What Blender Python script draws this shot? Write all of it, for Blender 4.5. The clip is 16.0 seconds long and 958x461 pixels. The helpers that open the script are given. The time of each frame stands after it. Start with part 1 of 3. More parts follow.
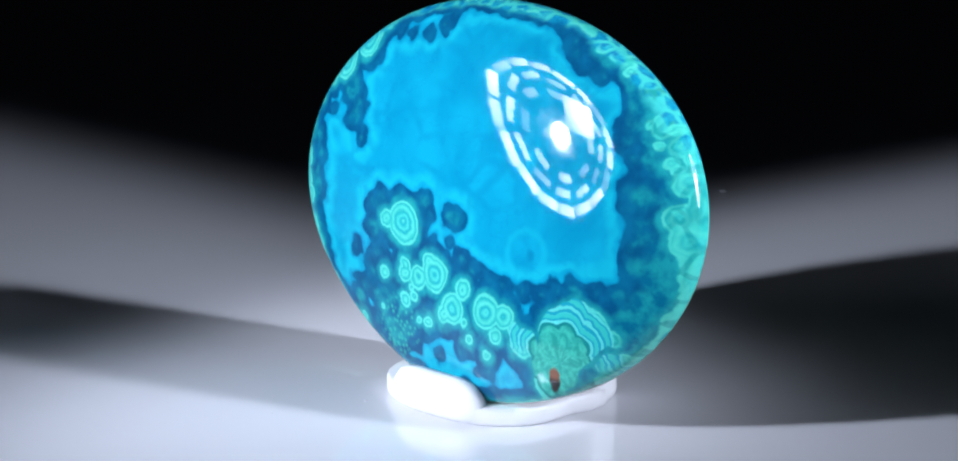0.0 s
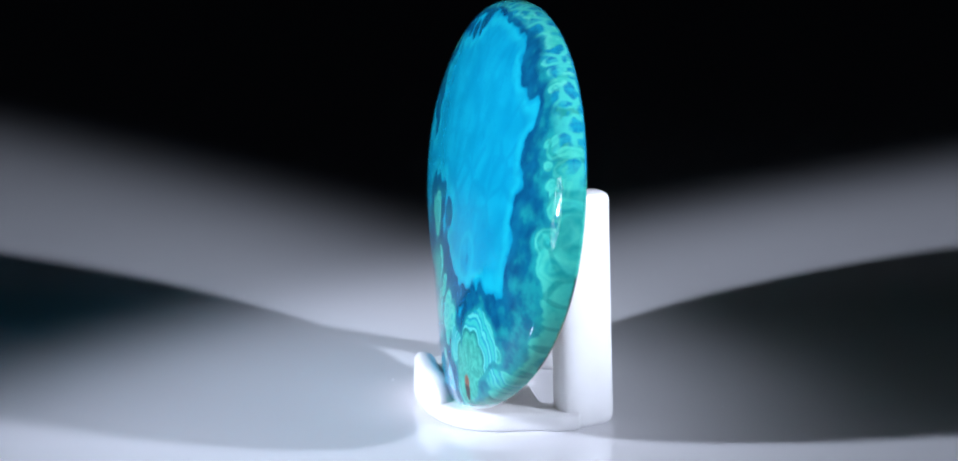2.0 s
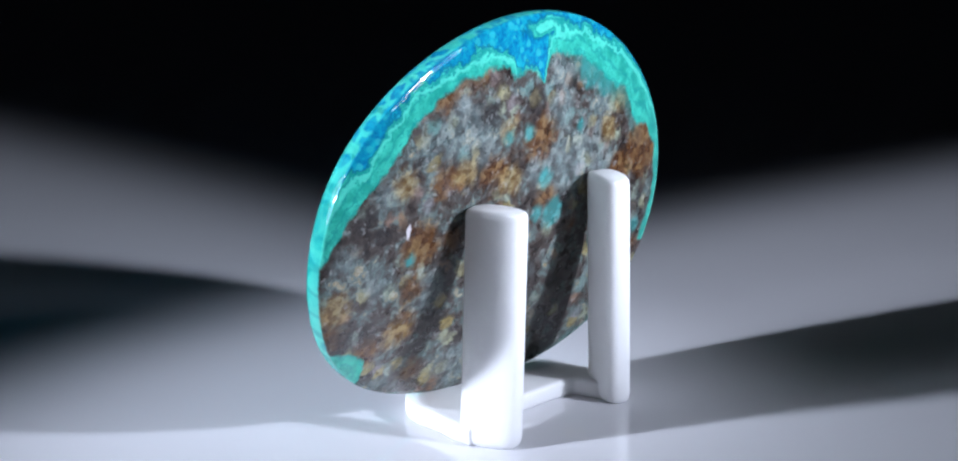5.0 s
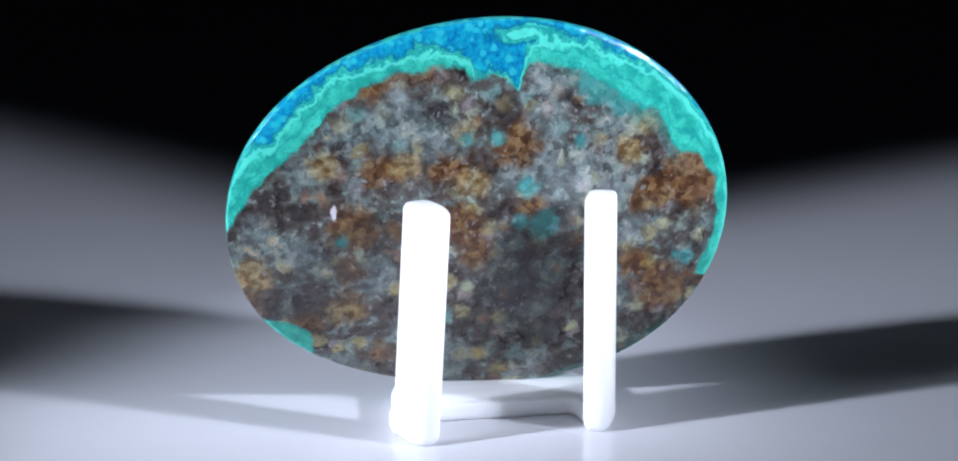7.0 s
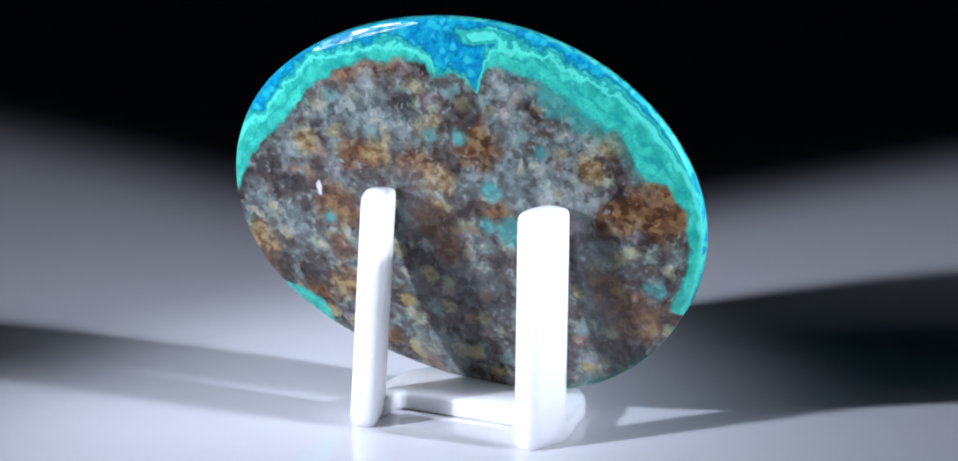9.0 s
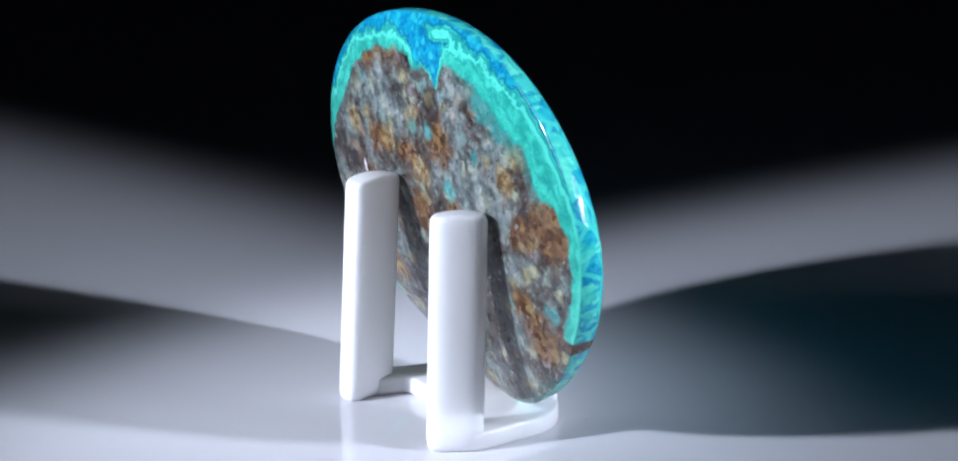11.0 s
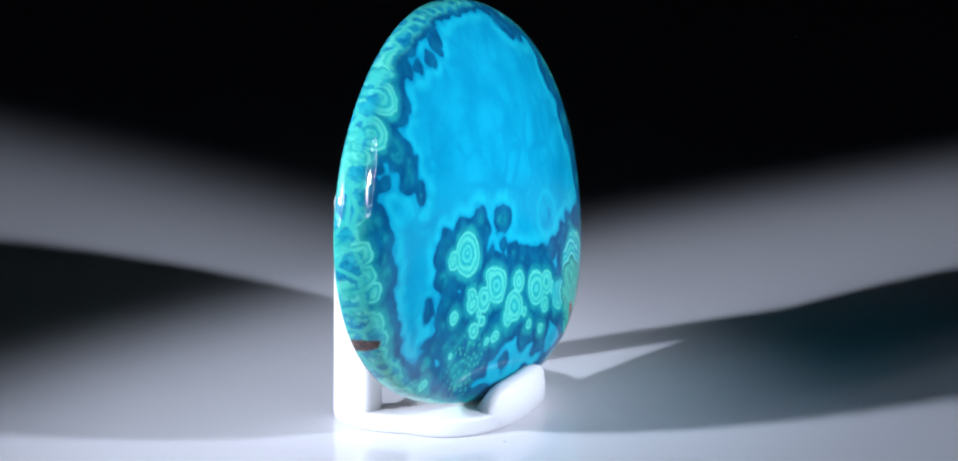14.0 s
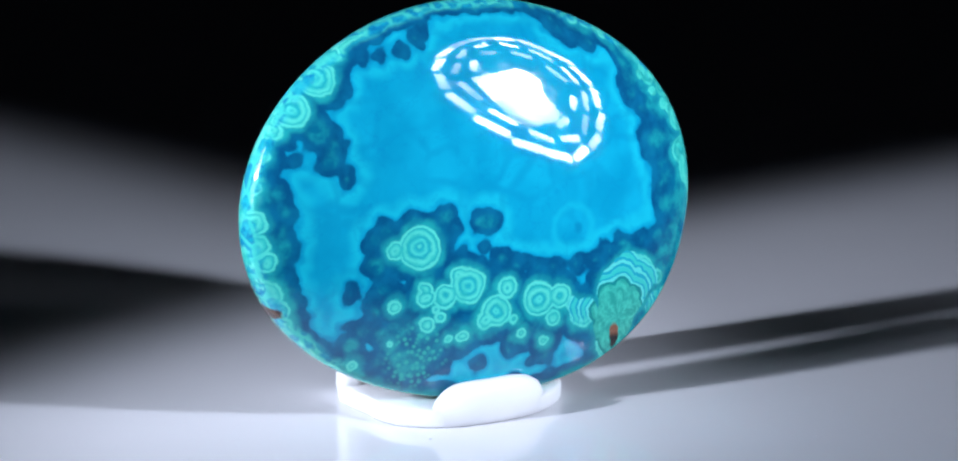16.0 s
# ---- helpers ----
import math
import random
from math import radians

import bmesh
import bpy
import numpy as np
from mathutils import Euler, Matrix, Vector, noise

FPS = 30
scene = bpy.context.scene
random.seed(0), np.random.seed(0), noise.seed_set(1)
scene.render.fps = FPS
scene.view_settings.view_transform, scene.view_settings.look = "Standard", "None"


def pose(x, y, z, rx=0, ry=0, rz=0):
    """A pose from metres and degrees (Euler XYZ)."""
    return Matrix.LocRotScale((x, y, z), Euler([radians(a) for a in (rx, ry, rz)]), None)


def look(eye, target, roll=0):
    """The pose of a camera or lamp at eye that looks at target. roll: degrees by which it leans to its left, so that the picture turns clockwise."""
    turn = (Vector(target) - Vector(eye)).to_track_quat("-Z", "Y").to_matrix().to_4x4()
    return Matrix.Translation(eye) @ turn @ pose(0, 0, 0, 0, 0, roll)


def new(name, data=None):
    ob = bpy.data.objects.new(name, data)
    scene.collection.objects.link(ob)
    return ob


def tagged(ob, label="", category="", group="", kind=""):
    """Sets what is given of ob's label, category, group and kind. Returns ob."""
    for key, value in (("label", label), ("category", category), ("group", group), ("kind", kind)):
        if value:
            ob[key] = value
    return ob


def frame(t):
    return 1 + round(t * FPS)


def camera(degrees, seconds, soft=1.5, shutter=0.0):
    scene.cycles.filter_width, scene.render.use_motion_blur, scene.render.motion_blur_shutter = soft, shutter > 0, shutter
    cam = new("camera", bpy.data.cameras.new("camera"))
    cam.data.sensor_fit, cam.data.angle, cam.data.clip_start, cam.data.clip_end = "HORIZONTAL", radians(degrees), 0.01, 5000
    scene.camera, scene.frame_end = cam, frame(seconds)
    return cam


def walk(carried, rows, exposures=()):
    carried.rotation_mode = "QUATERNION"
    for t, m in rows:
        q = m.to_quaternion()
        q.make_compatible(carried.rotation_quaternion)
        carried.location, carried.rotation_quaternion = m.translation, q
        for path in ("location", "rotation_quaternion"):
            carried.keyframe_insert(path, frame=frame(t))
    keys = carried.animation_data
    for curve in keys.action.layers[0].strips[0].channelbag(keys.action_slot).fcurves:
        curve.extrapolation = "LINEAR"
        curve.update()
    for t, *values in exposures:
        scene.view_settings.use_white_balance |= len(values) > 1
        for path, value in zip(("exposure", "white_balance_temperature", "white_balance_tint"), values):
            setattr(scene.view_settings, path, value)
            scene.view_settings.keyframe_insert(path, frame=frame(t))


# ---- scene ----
# The clip: a polished stone on a white stand turns once round on a glossy table.
MM = 0.001
EYE_DISTANCE, EYE_RISE = 0.3077, 15.605          # metres, degrees
AIM = Vector((-0.00005, 0.0, 0.02022))
cam = camera(19.555, 16.0, soft=2.0)
_e = radians(EYE_RISE)
EYE = AIM + Vector((0.0, -math.cos(_e), math.sin(_e))) * EYE_DISTANCE
walk(cam, [(0.0, look(EYE, AIM)), (16.0, look(EYE, AIM))], exposures=[(0.0, 0.0), (16.0, 0.0)])

TURN_START, TURN_RATE = -42.52, -18.188         # degrees, degrees a second


def turned(t):
    return pose(0, 0, 0, 0, 0, TURN_START + TURN_RATE * t)


# ---- world and lamps ----
world = bpy.data.worlds.new("dark_studio")
scene.world = world
world.use_nodes = True
world.node_tree.nodes["Background"].inputs["Color"].default_value = (0.6, 0.7, 1.0, 1)
world.node_tree.nodes["Background"].inputs["Strength"].default_value = 0.0025


def spot(name, eye, target, watts, cone, blend, radius, color):
    data = bpy.data.lights.new(name, "SPOT")
    data.energy, data.color = watts, color
    data.spot_size, data.spot_blend, data.shadow_soft_size = radians(cone), blend, radius
    ob = new(name, data)
    ob.matrix_world = look(eye, target)
    return ob


def area(name, m, watts, shape, size, size_y, spread, color):
    data = bpy.data.lights.new(name, "AREA")
    data.shape, data.size, data.size_y, data.energy, data.color, data.spread = shape, size, size_y, watts, color, radians(spread)
    ob = new(name, data)
    ob.matrix_world = m
    return ob


COOL = (0.745, 0.815, 1.0)
# rings of facets: radius, count, length and width of a facet in metres, how bright it is
FACETS = [(0.076, 17, 0.0262, 0.0105, 1.0), (0.059, 12, 0.0220, 0.0078, 0.55), (0.043, 8, 0.0200, 0.0085, 0.45)]
# place, aim, watts and cone of each spot, radius and watts of its core and the core's place in the ring, watts of a facet, size of its rings
LAMPS = [(Vector((0.225, -0.100, 0.123)), Vector((0.0, 0.0, 0.0550)), 3.95, 29.8, 0.022, 0.0019, (-0.014, -0.013), 0.00010, 0.80),
         (Vector((-0.290, -0.130, 0.129)), Vector((0.0, 0.0, 0.0285)), 7.3, 20.8, 0.020, 0.0015, (0.022, 0.035), 0.00011, 1.0)]
STONE_MIDDLE = Vector((0.0, 0.0, 0.026))
facet_dice = random.Random(5)
for eye, goal, watts, cone, core, core_watts, core_at, facet_watts, ring_size in LAMPS:
    spot("spot_lamp", eye, goal, watts, cone, 0.60, 0.010, COOL)
    middle = look(eye, goal) @ Vector((*core_at, 0.002))
    area("core_lamp", look(middle, STONE_MIDDLE) @ pose(0, 0, 0, 0, 0, 12), core_watts, "SQUARE", core * 2, core * 2, 14, COOL)
    for radius, count, long, wide, bright in FACETS:
        for k in range(count):
            spin = pose(0, 0, 0, 0, 0, 360 * (k + 0.3) / count)
            at = look(eye, goal) @ spin @ Vector((radius * ring_size, 0, 0.0))
            tilt = pose(0, 0, 0, 0, 0, facet_dice.uniform(-14, 14))
            area("facet_lamp", look(at, STONE_MIDDLE) @ spin @ tilt, facet_watts * bright * facet_dice.uniform(0.3, 1.4) * long / 0.030,
                 "RECTANGLE", wide * ring_size ** 2, ring_size * long * facet_dice.uniform(0.85, 1.1), 13, COOL)


# ---- materials ----
def principled(name, color, rough, **more):
    m = bpy.data.materials.new(name)
    m.use_nodes = True
    b = m.node_tree.nodes["Principled BSDF"]
    b.inputs["Base Color"].default_value = (*color, 1)
    b.inputs["Roughness"].default_value = rough
    for key, value in more.items():
        b.inputs[key.replace("_", " ")].default_value = value
    return m, m.node_tree, b


class Nodes:
    """Short names for the nodes of one material."""

    def __init__(self, tree):
        self.tree = tree

    def put(self, value, socket):
        if isinstance(value, (int, float)):
            socket.default_value = value
        elif isinstance(value, tuple):
            socket.default_value = value if len(value) == len(socket.default_value) else (*value, 1)
        else:
            self.tree.links.new(value, socket)

    def math(self, op, a, b=0.0, c=0.0, clamp=False):
        n = self.tree.nodes.new("ShaderNodeMath")
        n.operation, n.use_clamp = op, clamp
        for v, s in zip((a, b, c), n.inputs):
            self.put(v, s)
        return n.outputs[0]

    def vec(self, op, a, b=(0, 0, 0), scale=None):
        n = self.tree.nodes.new("ShaderNodeVectorMath")
        n.operation = op
        self.put(a, n.inputs[0])
        self.put(b, n.inputs[1])
        if scale is not None:
            self.put(scale, n.inputs["Scale"])
        return n.outputs["Value"] if op in ("DISTANCE", "LENGTH", "DOT_PRODUCT") else n.outputs[0]

    def xyz(self, v):
        n = self.tree.nodes.new("ShaderNodeSeparateXYZ")
        self.put(v, n.inputs[0])
        return n.outputs

    def join(self, x, y, z):
        n = self.tree.nodes.new("ShaderNodeCombineXYZ")
        for v, s in zip((x, y, z), n.inputs):
            self.put(v, s)
        return n.outputs[0]

    def noise(self, v, scale, detail=3.0, rough=0.5, color=False):
        n = self.tree.nodes.new("ShaderNodeTexNoise")
        self.put(v, n.inputs["Vector"])
        n.inputs["Scale"].default_value = scale
        n.inputs["Detail"].default_value = detail
        n.inputs["Roughness"].default_value = rough
        return n.outputs["Color"] if color else n.outputs["Fac"]

    def cells(self, v, scale, feature="F1", color=False, smoothness=0.3):
        n = self.tree.nodes.new("ShaderNodeTexVoronoi")
        n.feature = feature
        self.put(v, n.inputs["Vector"])
        n.inputs["Scale"].default_value = scale
        if feature == "SMOOTH_F1":
            n.inputs["Smoothness"].default_value = smoothness
        return n.outputs["Color"] if color else n.outputs["Distance"]

    def step(self, v, lo, hi, a=0.0, b=1.0):
        n = self.tree.nodes.new("ShaderNodeMapRange")
        n.interpolation_type = "SMOOTHSTEP"
        for value, s in zip((v, lo, hi, a, b), n.inputs):
            self.put(value, s)
        return n.outputs[0]

    def mix(self, f, a, b, blend="MIX"):
        n = self.tree.nodes.new("ShaderNodeMix")
        n.data_type, n.blend_type = "RGBA", blend
        self.put(f, n.inputs[0])
        self.put(a, n.inputs[6])
        self.put(b, n.inputs[7])
        return n.outputs[2]

    def ramp(self, f, stops, constant=False):
        n = self.tree.nodes.new("ShaderNodeValToRGB")
        r = n.color_ramp
        r.interpolation = "CONSTANT" if constant else "LINEAR"
        while len(r.elements) < len(stops):
            r.elements.new(0.5)
        for e, (at, c) in zip(r.elements, stops):
            e.position, e.color = at, (*c, 1)
        self.put(f, n.inputs[0])
        return n.outputs[0]

    def bump(self, height, strength, distance, socket):
        n = self.tree.nodes.new("ShaderNodeBump")
        n.inputs["Strength"].default_value = strength
        n.inputs["Distance"].default_value = distance
        self.put(height, n.inputs["Height"])
        self.tree.links.new(n.outputs[0], socket)

    def place(self):
        """The place on the object, in millimetres."""
        n = self.tree.nodes.new("ShaderNodeTexCoord")
        return self.vec("SCALE", n.outputs["Object"], scale=1000.0)


def make_table_white():
    m, tree, b = principled("table_white", (0.78, 0.78, 0.80), 0.12, Specular_IOR_Level=0.35)
    N = Nodes(tree)
    p = N.place()
    N.put(N.mix(N.noise(p, 0.03, 4), (0.74, 0.74, 0.77), (0.81, 0.81, 0.83)), b.inputs["Base Color"])
    N.put(N.step(N.noise(p, 0.35, 5, 0.6), 0.3, 0.7, 0.05, 0.09), b.inputs["Roughness"])
    return m


def make_acrylic():
    m, tree, b = principled("acrylic", (0.88, 0.88, 0.89), 0.35, Subsurface_Weight=0.5, Subsurface_Scale=0.004)
    N = Nodes(tree)
    p = N.place()
    N.put(N.mix(N.noise(p, 0.5, 4), (0.90, 0.90, 0.905), (0.94, 0.94, 0.94)), b.inputs["Base Color"])
    N.put(N.step(N.noise(p, 2.0, 4), 0.3, 0.7, 0.28, 0.45), b.inputs["Roughness"])
    b.inputs["Subsurface Radius"].default_value = (1.0, 1.0, 1.0)
    N.bump(N.noise(p, 2.0, 3), 0.04, 0.0002, b.inputs["Normal"])
    return m


# the bent sheet on which the edge lies: millimetres for powers of u = x / A and w = z / B
BEND = {(2, 0): 0.267, (1, 1): 2.234, (0, 2): -1.140, (3, 0): 0.950, (0, 3): 0.315, (2, 1): -1.508, (1, 2): -0.304,
        (3, 1): -0.924, (1, 3): 0.593, (2, 2): 0.498}
# Marks on the stone: place across, place up, radius, in millimetres.
# Green on the front: ringed beads, the fan, single drops, nodules on the rim.
BEADS = [(-9.2, -4.2, 2.5), (-12.1, -4.2, 1.1), (-8.8, -9.8, 1.2), (-8.8, -8.7, 0.9), (-6.5, -9.9, 1.5), (-3.8, -9.0, 2.1), (-4.7, -7.7, 1.1), (-7.7,
    -11.3, 0.51), (-7.3, -12.2, 0.68), (-8.7, -12.9, 0.9), (0.8, -9.8, 1.3), (-0.7, -12.3, 1.9), (-2.0, -13.2, 1.2), (4.6, -11.5, 2.0), (7.1, -11.6,
    1.5), (6.2, -14.0, 1.0), (10.1, -13.9, 1.7), (8.7, -12.7, 0.9)]
FAN_GREEN = [(15.5, -12.3, 3.5), (14.3, -15.4, 2.9), (13.5, -18.0, 1.7), (18.2, -10.8, 2.4), (16.2, -9.7, 1.9)]
DROPS = [(-12.3, -10.3, 0.9), (-6.1, -14.7, 0.6), (-4.6, -14.6, 0.8), (-12.7, -14.4, 0.43), (-16.9, -16.4, 0.68), (1.3, -13.5, 0.6), (2.3, -15.2,
    0.68), (5.1, -16.3, 0.68)]
RIM_LEFT = [(-27.4, 0.5, 1.4), (-27.3, -2.0, 1.4), (-26.2, -3.9, 1.1), (-26.3, -7.4, 1.7), (-25.2, -9.4, 1.3), (-24.3, -10.9, 0.9), (-19.0, 15.3,
    2.2), (-22.1, 12.1, 1.9), (-16.6, 17.5, 0.8), (-24.3, 10.1, 1.1), (-26.0, 7.5, 1.0), (-27.3, 4.4, 1.1)]
RIM_RIGHT = [(22.6, 12.0, 1.4), (22.7, 9.9, 0.6), (24.2, 8.2, 0.8), (24.9, 7.5, 0.68), (26.2, 2.5, 1.7), (27.3, 0.4, 2.0), (26.4, 6.5, 1.7), (26.0,
    5.9, 0.9), (21.1, 11.8, 0.51), (24.6, 10.1, 1.2), (17.2, 16.8, 0.68), (15.1, 18.2, 0.8), (13.4, 19.1, 0.9), (20.8, -11.3, 0.9), (20.5, -14.3,
    1.3), (21.9, -13.5, 0.8)]
# Deep blue on the front: patches, and the border of the clear blue.
DEEP_LEFT = [(-5.5, 21.8, 0.9), (-6.3, 20.0, 1.0), (-7.3, 18.5, 1.1), (-9.3, 17.4, 1.1), (-11.7, 16.8, 0.9), (-13.9, 16.7, 0.9), (-16.0, 16.7, 1.0),
    (-17.0, 15.0, 1.1), (-17.7, 13.2, 1.1), (-19.8, 9.5, 2.3), (-18.3, 7.7, 1.7), (-18.9, 6.2, 1.7), (-17.1, 4.2, 1.4), (-22.9, 6.5, 1.0), (-25.0,
    3.5, 1.7), (-24.2, 1.4, 1.8), (-24.7, -0.8, 1.7), (-24.4, -2.8, 2.0), (-24.9, -5.1, 1.6), (-25.4, -7.0, 1.1), (-23.7, -9.3, 1.3), (-22.6, -11.4,
    0.9), (-20.3, -14.8, 0.8), (-18.6, -15.4, 0.9)]
DEEP_EYE = [(-17.0, -14.1, 1.9), (-16.0, -12.6, 1.7), (-14.6, -10.8, 1.7), (-13.5, -8.3, 1.9), (-14.1, -5.5, 1.9), (-14.4, -3.1, 1.7), (-12.9, -2.0,
    1.7), (-10.1, -1.1, 1.5), (-6.0, -1.0, 1.7), (-5.2, -2.4, 1.1), (-9.2, -4.2, 3.9), (-1.3, -2.3, 1.9), (-4.2, -4.8, 0.6), (-2.0, -5.1, 0.9),
    (-17.3, -8.2, 1.1), (-17.1, -12.1, 1.1)]
DEEP_FOOT = [(-9.8, -10.2, 2.2), (-11.3, -12.7, 2.6), (-8.4, -15.3, 2.9), (-13.5, -13.7, 2.0), (-10.5, -17.0, 3.1), (-7.2, -17.5, 1.5), (-14.1, -16.4,
    1.9), (-5.4, -13.3, 1.9), (-2.7, -18.1, 1.1), (0.8, -16.9, 1.2), (5.3, -18.0, 1.4), (1.7, -20.4, 1.0), (6.0, -20.8, 1.0), (9.9, -19.8, 0.9), (3.1,
    -18.7, 0.68)]
BORDER_RIGHT = [(0.1, -6.7, 1.1), (2.1, -7.5, 1.0), (4.5, -8.1, 1.0), (6.6, -8.3, 0.9), (9.4, -8.4, 1.0), (12.0, -8.1, 1.0), (13.9, -7.4, 1.1), (16.0,
    -6.7, 1.1), (18.5, -7.0, 1.2), (20.8, -6.6, 1.1), (22.1, -3.7, 1.4), (22.2, -0.8, 1.2), (22.2, 1.2, 1.1), (21.0, 2.5, 0.9), (20.4, 4.7, 0.9),
    (21.1, 6.4, 0.9), (20.3, 8.2, 1.0), (19.1, 9.8, 1.0), (19.0, 11.6, 0.9), (19.0, 13.2, 0.8)]
BORDER_TOP = [(17.7, 14.7, 0.73), (14.6, 15.7, 0.8), (12.4, 16.7, 0.8), (10.9, 17.7, 0.9), (10.1, 18.9, 0.9), (9.4, 20.0, 0.8), (-0.5, 21.9, 0.51)]
BORDER_SIDE = [(20.2, 11.1, 1.7), (21.8, 8.0, 1.0), (22.2, 4.2, 2.0), (23.0, 1.6, 1.4), (23.0, -3.2, 1.7), (21.5, -6.2, 1.1), (24.1, -0.4, 1.5),
    (24.1, -6.9, 2.2), (22.4, -8.6, 1.5), (25.0, -3.5, 2.2), (23.3, -11.1, 1.7), (24.3, 4.2, 1.2)]
# Patches in the rock of the back.
RUST = [(-23.4, 3.4, 3.6), (-26.2, 2.3, 1.5), (-18.8, 1.7, 2.2), (-20.5, -9.4, 3.1), (-17.0, -6.3, 1.9), (14.4, -0.2, 2.7), (14.5, -5.5, 1.7), (18.8,
    -12.7, 1.9), (14.6, -10.0, 2.2), (9.1, -0.6, 1.5), (2.5, -0.6, 2.6), (0.5, -3.6, 1.9), (-3.4, 8.6, 2.6), (-5.4, 1.4, 1.7), (11.7, 6.4, 1.9), (3.8,
    5.9, 2.2), (10.7, -17.0, 1.5), (12.3, 15.9, 1.7), (24.7, -9.5, 1.7)]
OCHRE = [(25.3, -5.8, 2.4), (8.4, 7.1, 1.9), (1.2, 4.5, 2.0), (17.6, 7.4, 1.7), (2.5, 10.5, 1.4), (-18.6, 10.4, 1.9), (-16.3, 7.0, 1.7), (15.0, -10.8,
    1.7), (6.7, 17.4, 0.9)]
PALE = [(10.3, 12.3, 3.6), (14.3, 10.6, 2.2), (6.1, 10.0, 3.1), (-6.6, 15.2, 2.4), (-6.7, 11.2, 2.7), (-8.0, 5.0, 3.9), (-12.0, 6.2, 3.1), (-14.6,
    9.9, 1.7), (-15.4, 3.6, 2.4), (-16.9, -2.6, 2.2), (11.9, -6.3, 2.6), (14.5, -4.4, 1.7), (25.0, 0.0, 1.5), (3.8, -17.7, 2.9), (-6.4, -18.2, 1.7),
    (19.8, -3.6, 1.9), (20.2, 6.3, 1.7), (-15.7, -8.5, 1.5), (-21.8, -8.0, 1.4), (-2.8, 5.1, 1.5)]
GLOOM = [(-23.0, -3.6, 1.2), (-24.7, -5.2, 0.9), (-24.6, -9.3, 1.0), (5.1, 12.9, 1.7), (-2.1, 12.7, 1.7), (3.8, 4.5, 1.2), (22.9, 3.8, 1.7), (-8.1,
    0.5, 1.7), (23.4, -9.8, 2.2), (-2.9, -9.1, 3.4), (-7.0, -14.3, 2.9), (20.3, 2.4, 1.4), (8.4, 4.6, 1.0)]
TEAL = [(-12.5, 14.6, 2.2), (-15.2, 12.3, 1.4), (-6.8, -0.8, 1.7), (-1.4, 9.7, 0.8), (-10.6, 8.5, 0.6), (15.5, -1.7, 0.68), (2.2, 9.7, 0.8), (-23.2,
    -6.1, 0.8), (-22.1, -5.9, 0.43), (-4.1, -0.3, 0.8), (-4.8, 3.6, 1.2)]
# Height of the rock's upper border, and of the blue above the green, across the back.
ROCK_TOP = [(-28.2, 1.6), (-27.5, 1.9), (-25.5, 3.9), (-24.1, 5.8), (-21.3, 6.8), (-20.3, 9.5), (-19.2, 11.2), (-16.5, 12.2), (-13.9, 14.2), (-10.5,
    16.5), (-7.6, 16.9), (-5.0, 17.9), (-4.3, 17.1), (-3.6, 14.7), (-2.4, 15.6), (-0.7, 16.7), (1.9, 16.3), (2.5, 17.3), (5.8, 17.8), (8.4, 17.4),
    (11.6, 16.6), (14.5, 14.9), (16.8, 13.6), (18.8, 10.9), (20.5, 9.1), (22.9, 7.0), (25.2, 4.4), (28.0, -0.5)]
SHORE = [(-20.5, 26.0), (-18.5, 16.4), (-16.8, 17.0), (-14.8, 17.5), (-13.5, 18.7), (-11.9, 20.1), (-9.5, 20.0), (-7.9, 20.8), (-5.9, 20.7), (-4.4,
    19.8), (-3.9, 17.3), (-3.4, 15.3), (-2.4, 16.2), (-0.7, 17.3), (1.4, 17.3), (1.7, 18.9), (3.8, 19.4), (4.8, 20.1), (8.2, 20.0), (9.0, 19.2),
    (11.6, 18.9), (14.2, 18.2), (16.1, 17.7), (17.4, 16.9), (19.6, 14.8), (21.1, 12.8), (23.1, 10.4), (24.8, 9.5), (25.8, 16.0)]


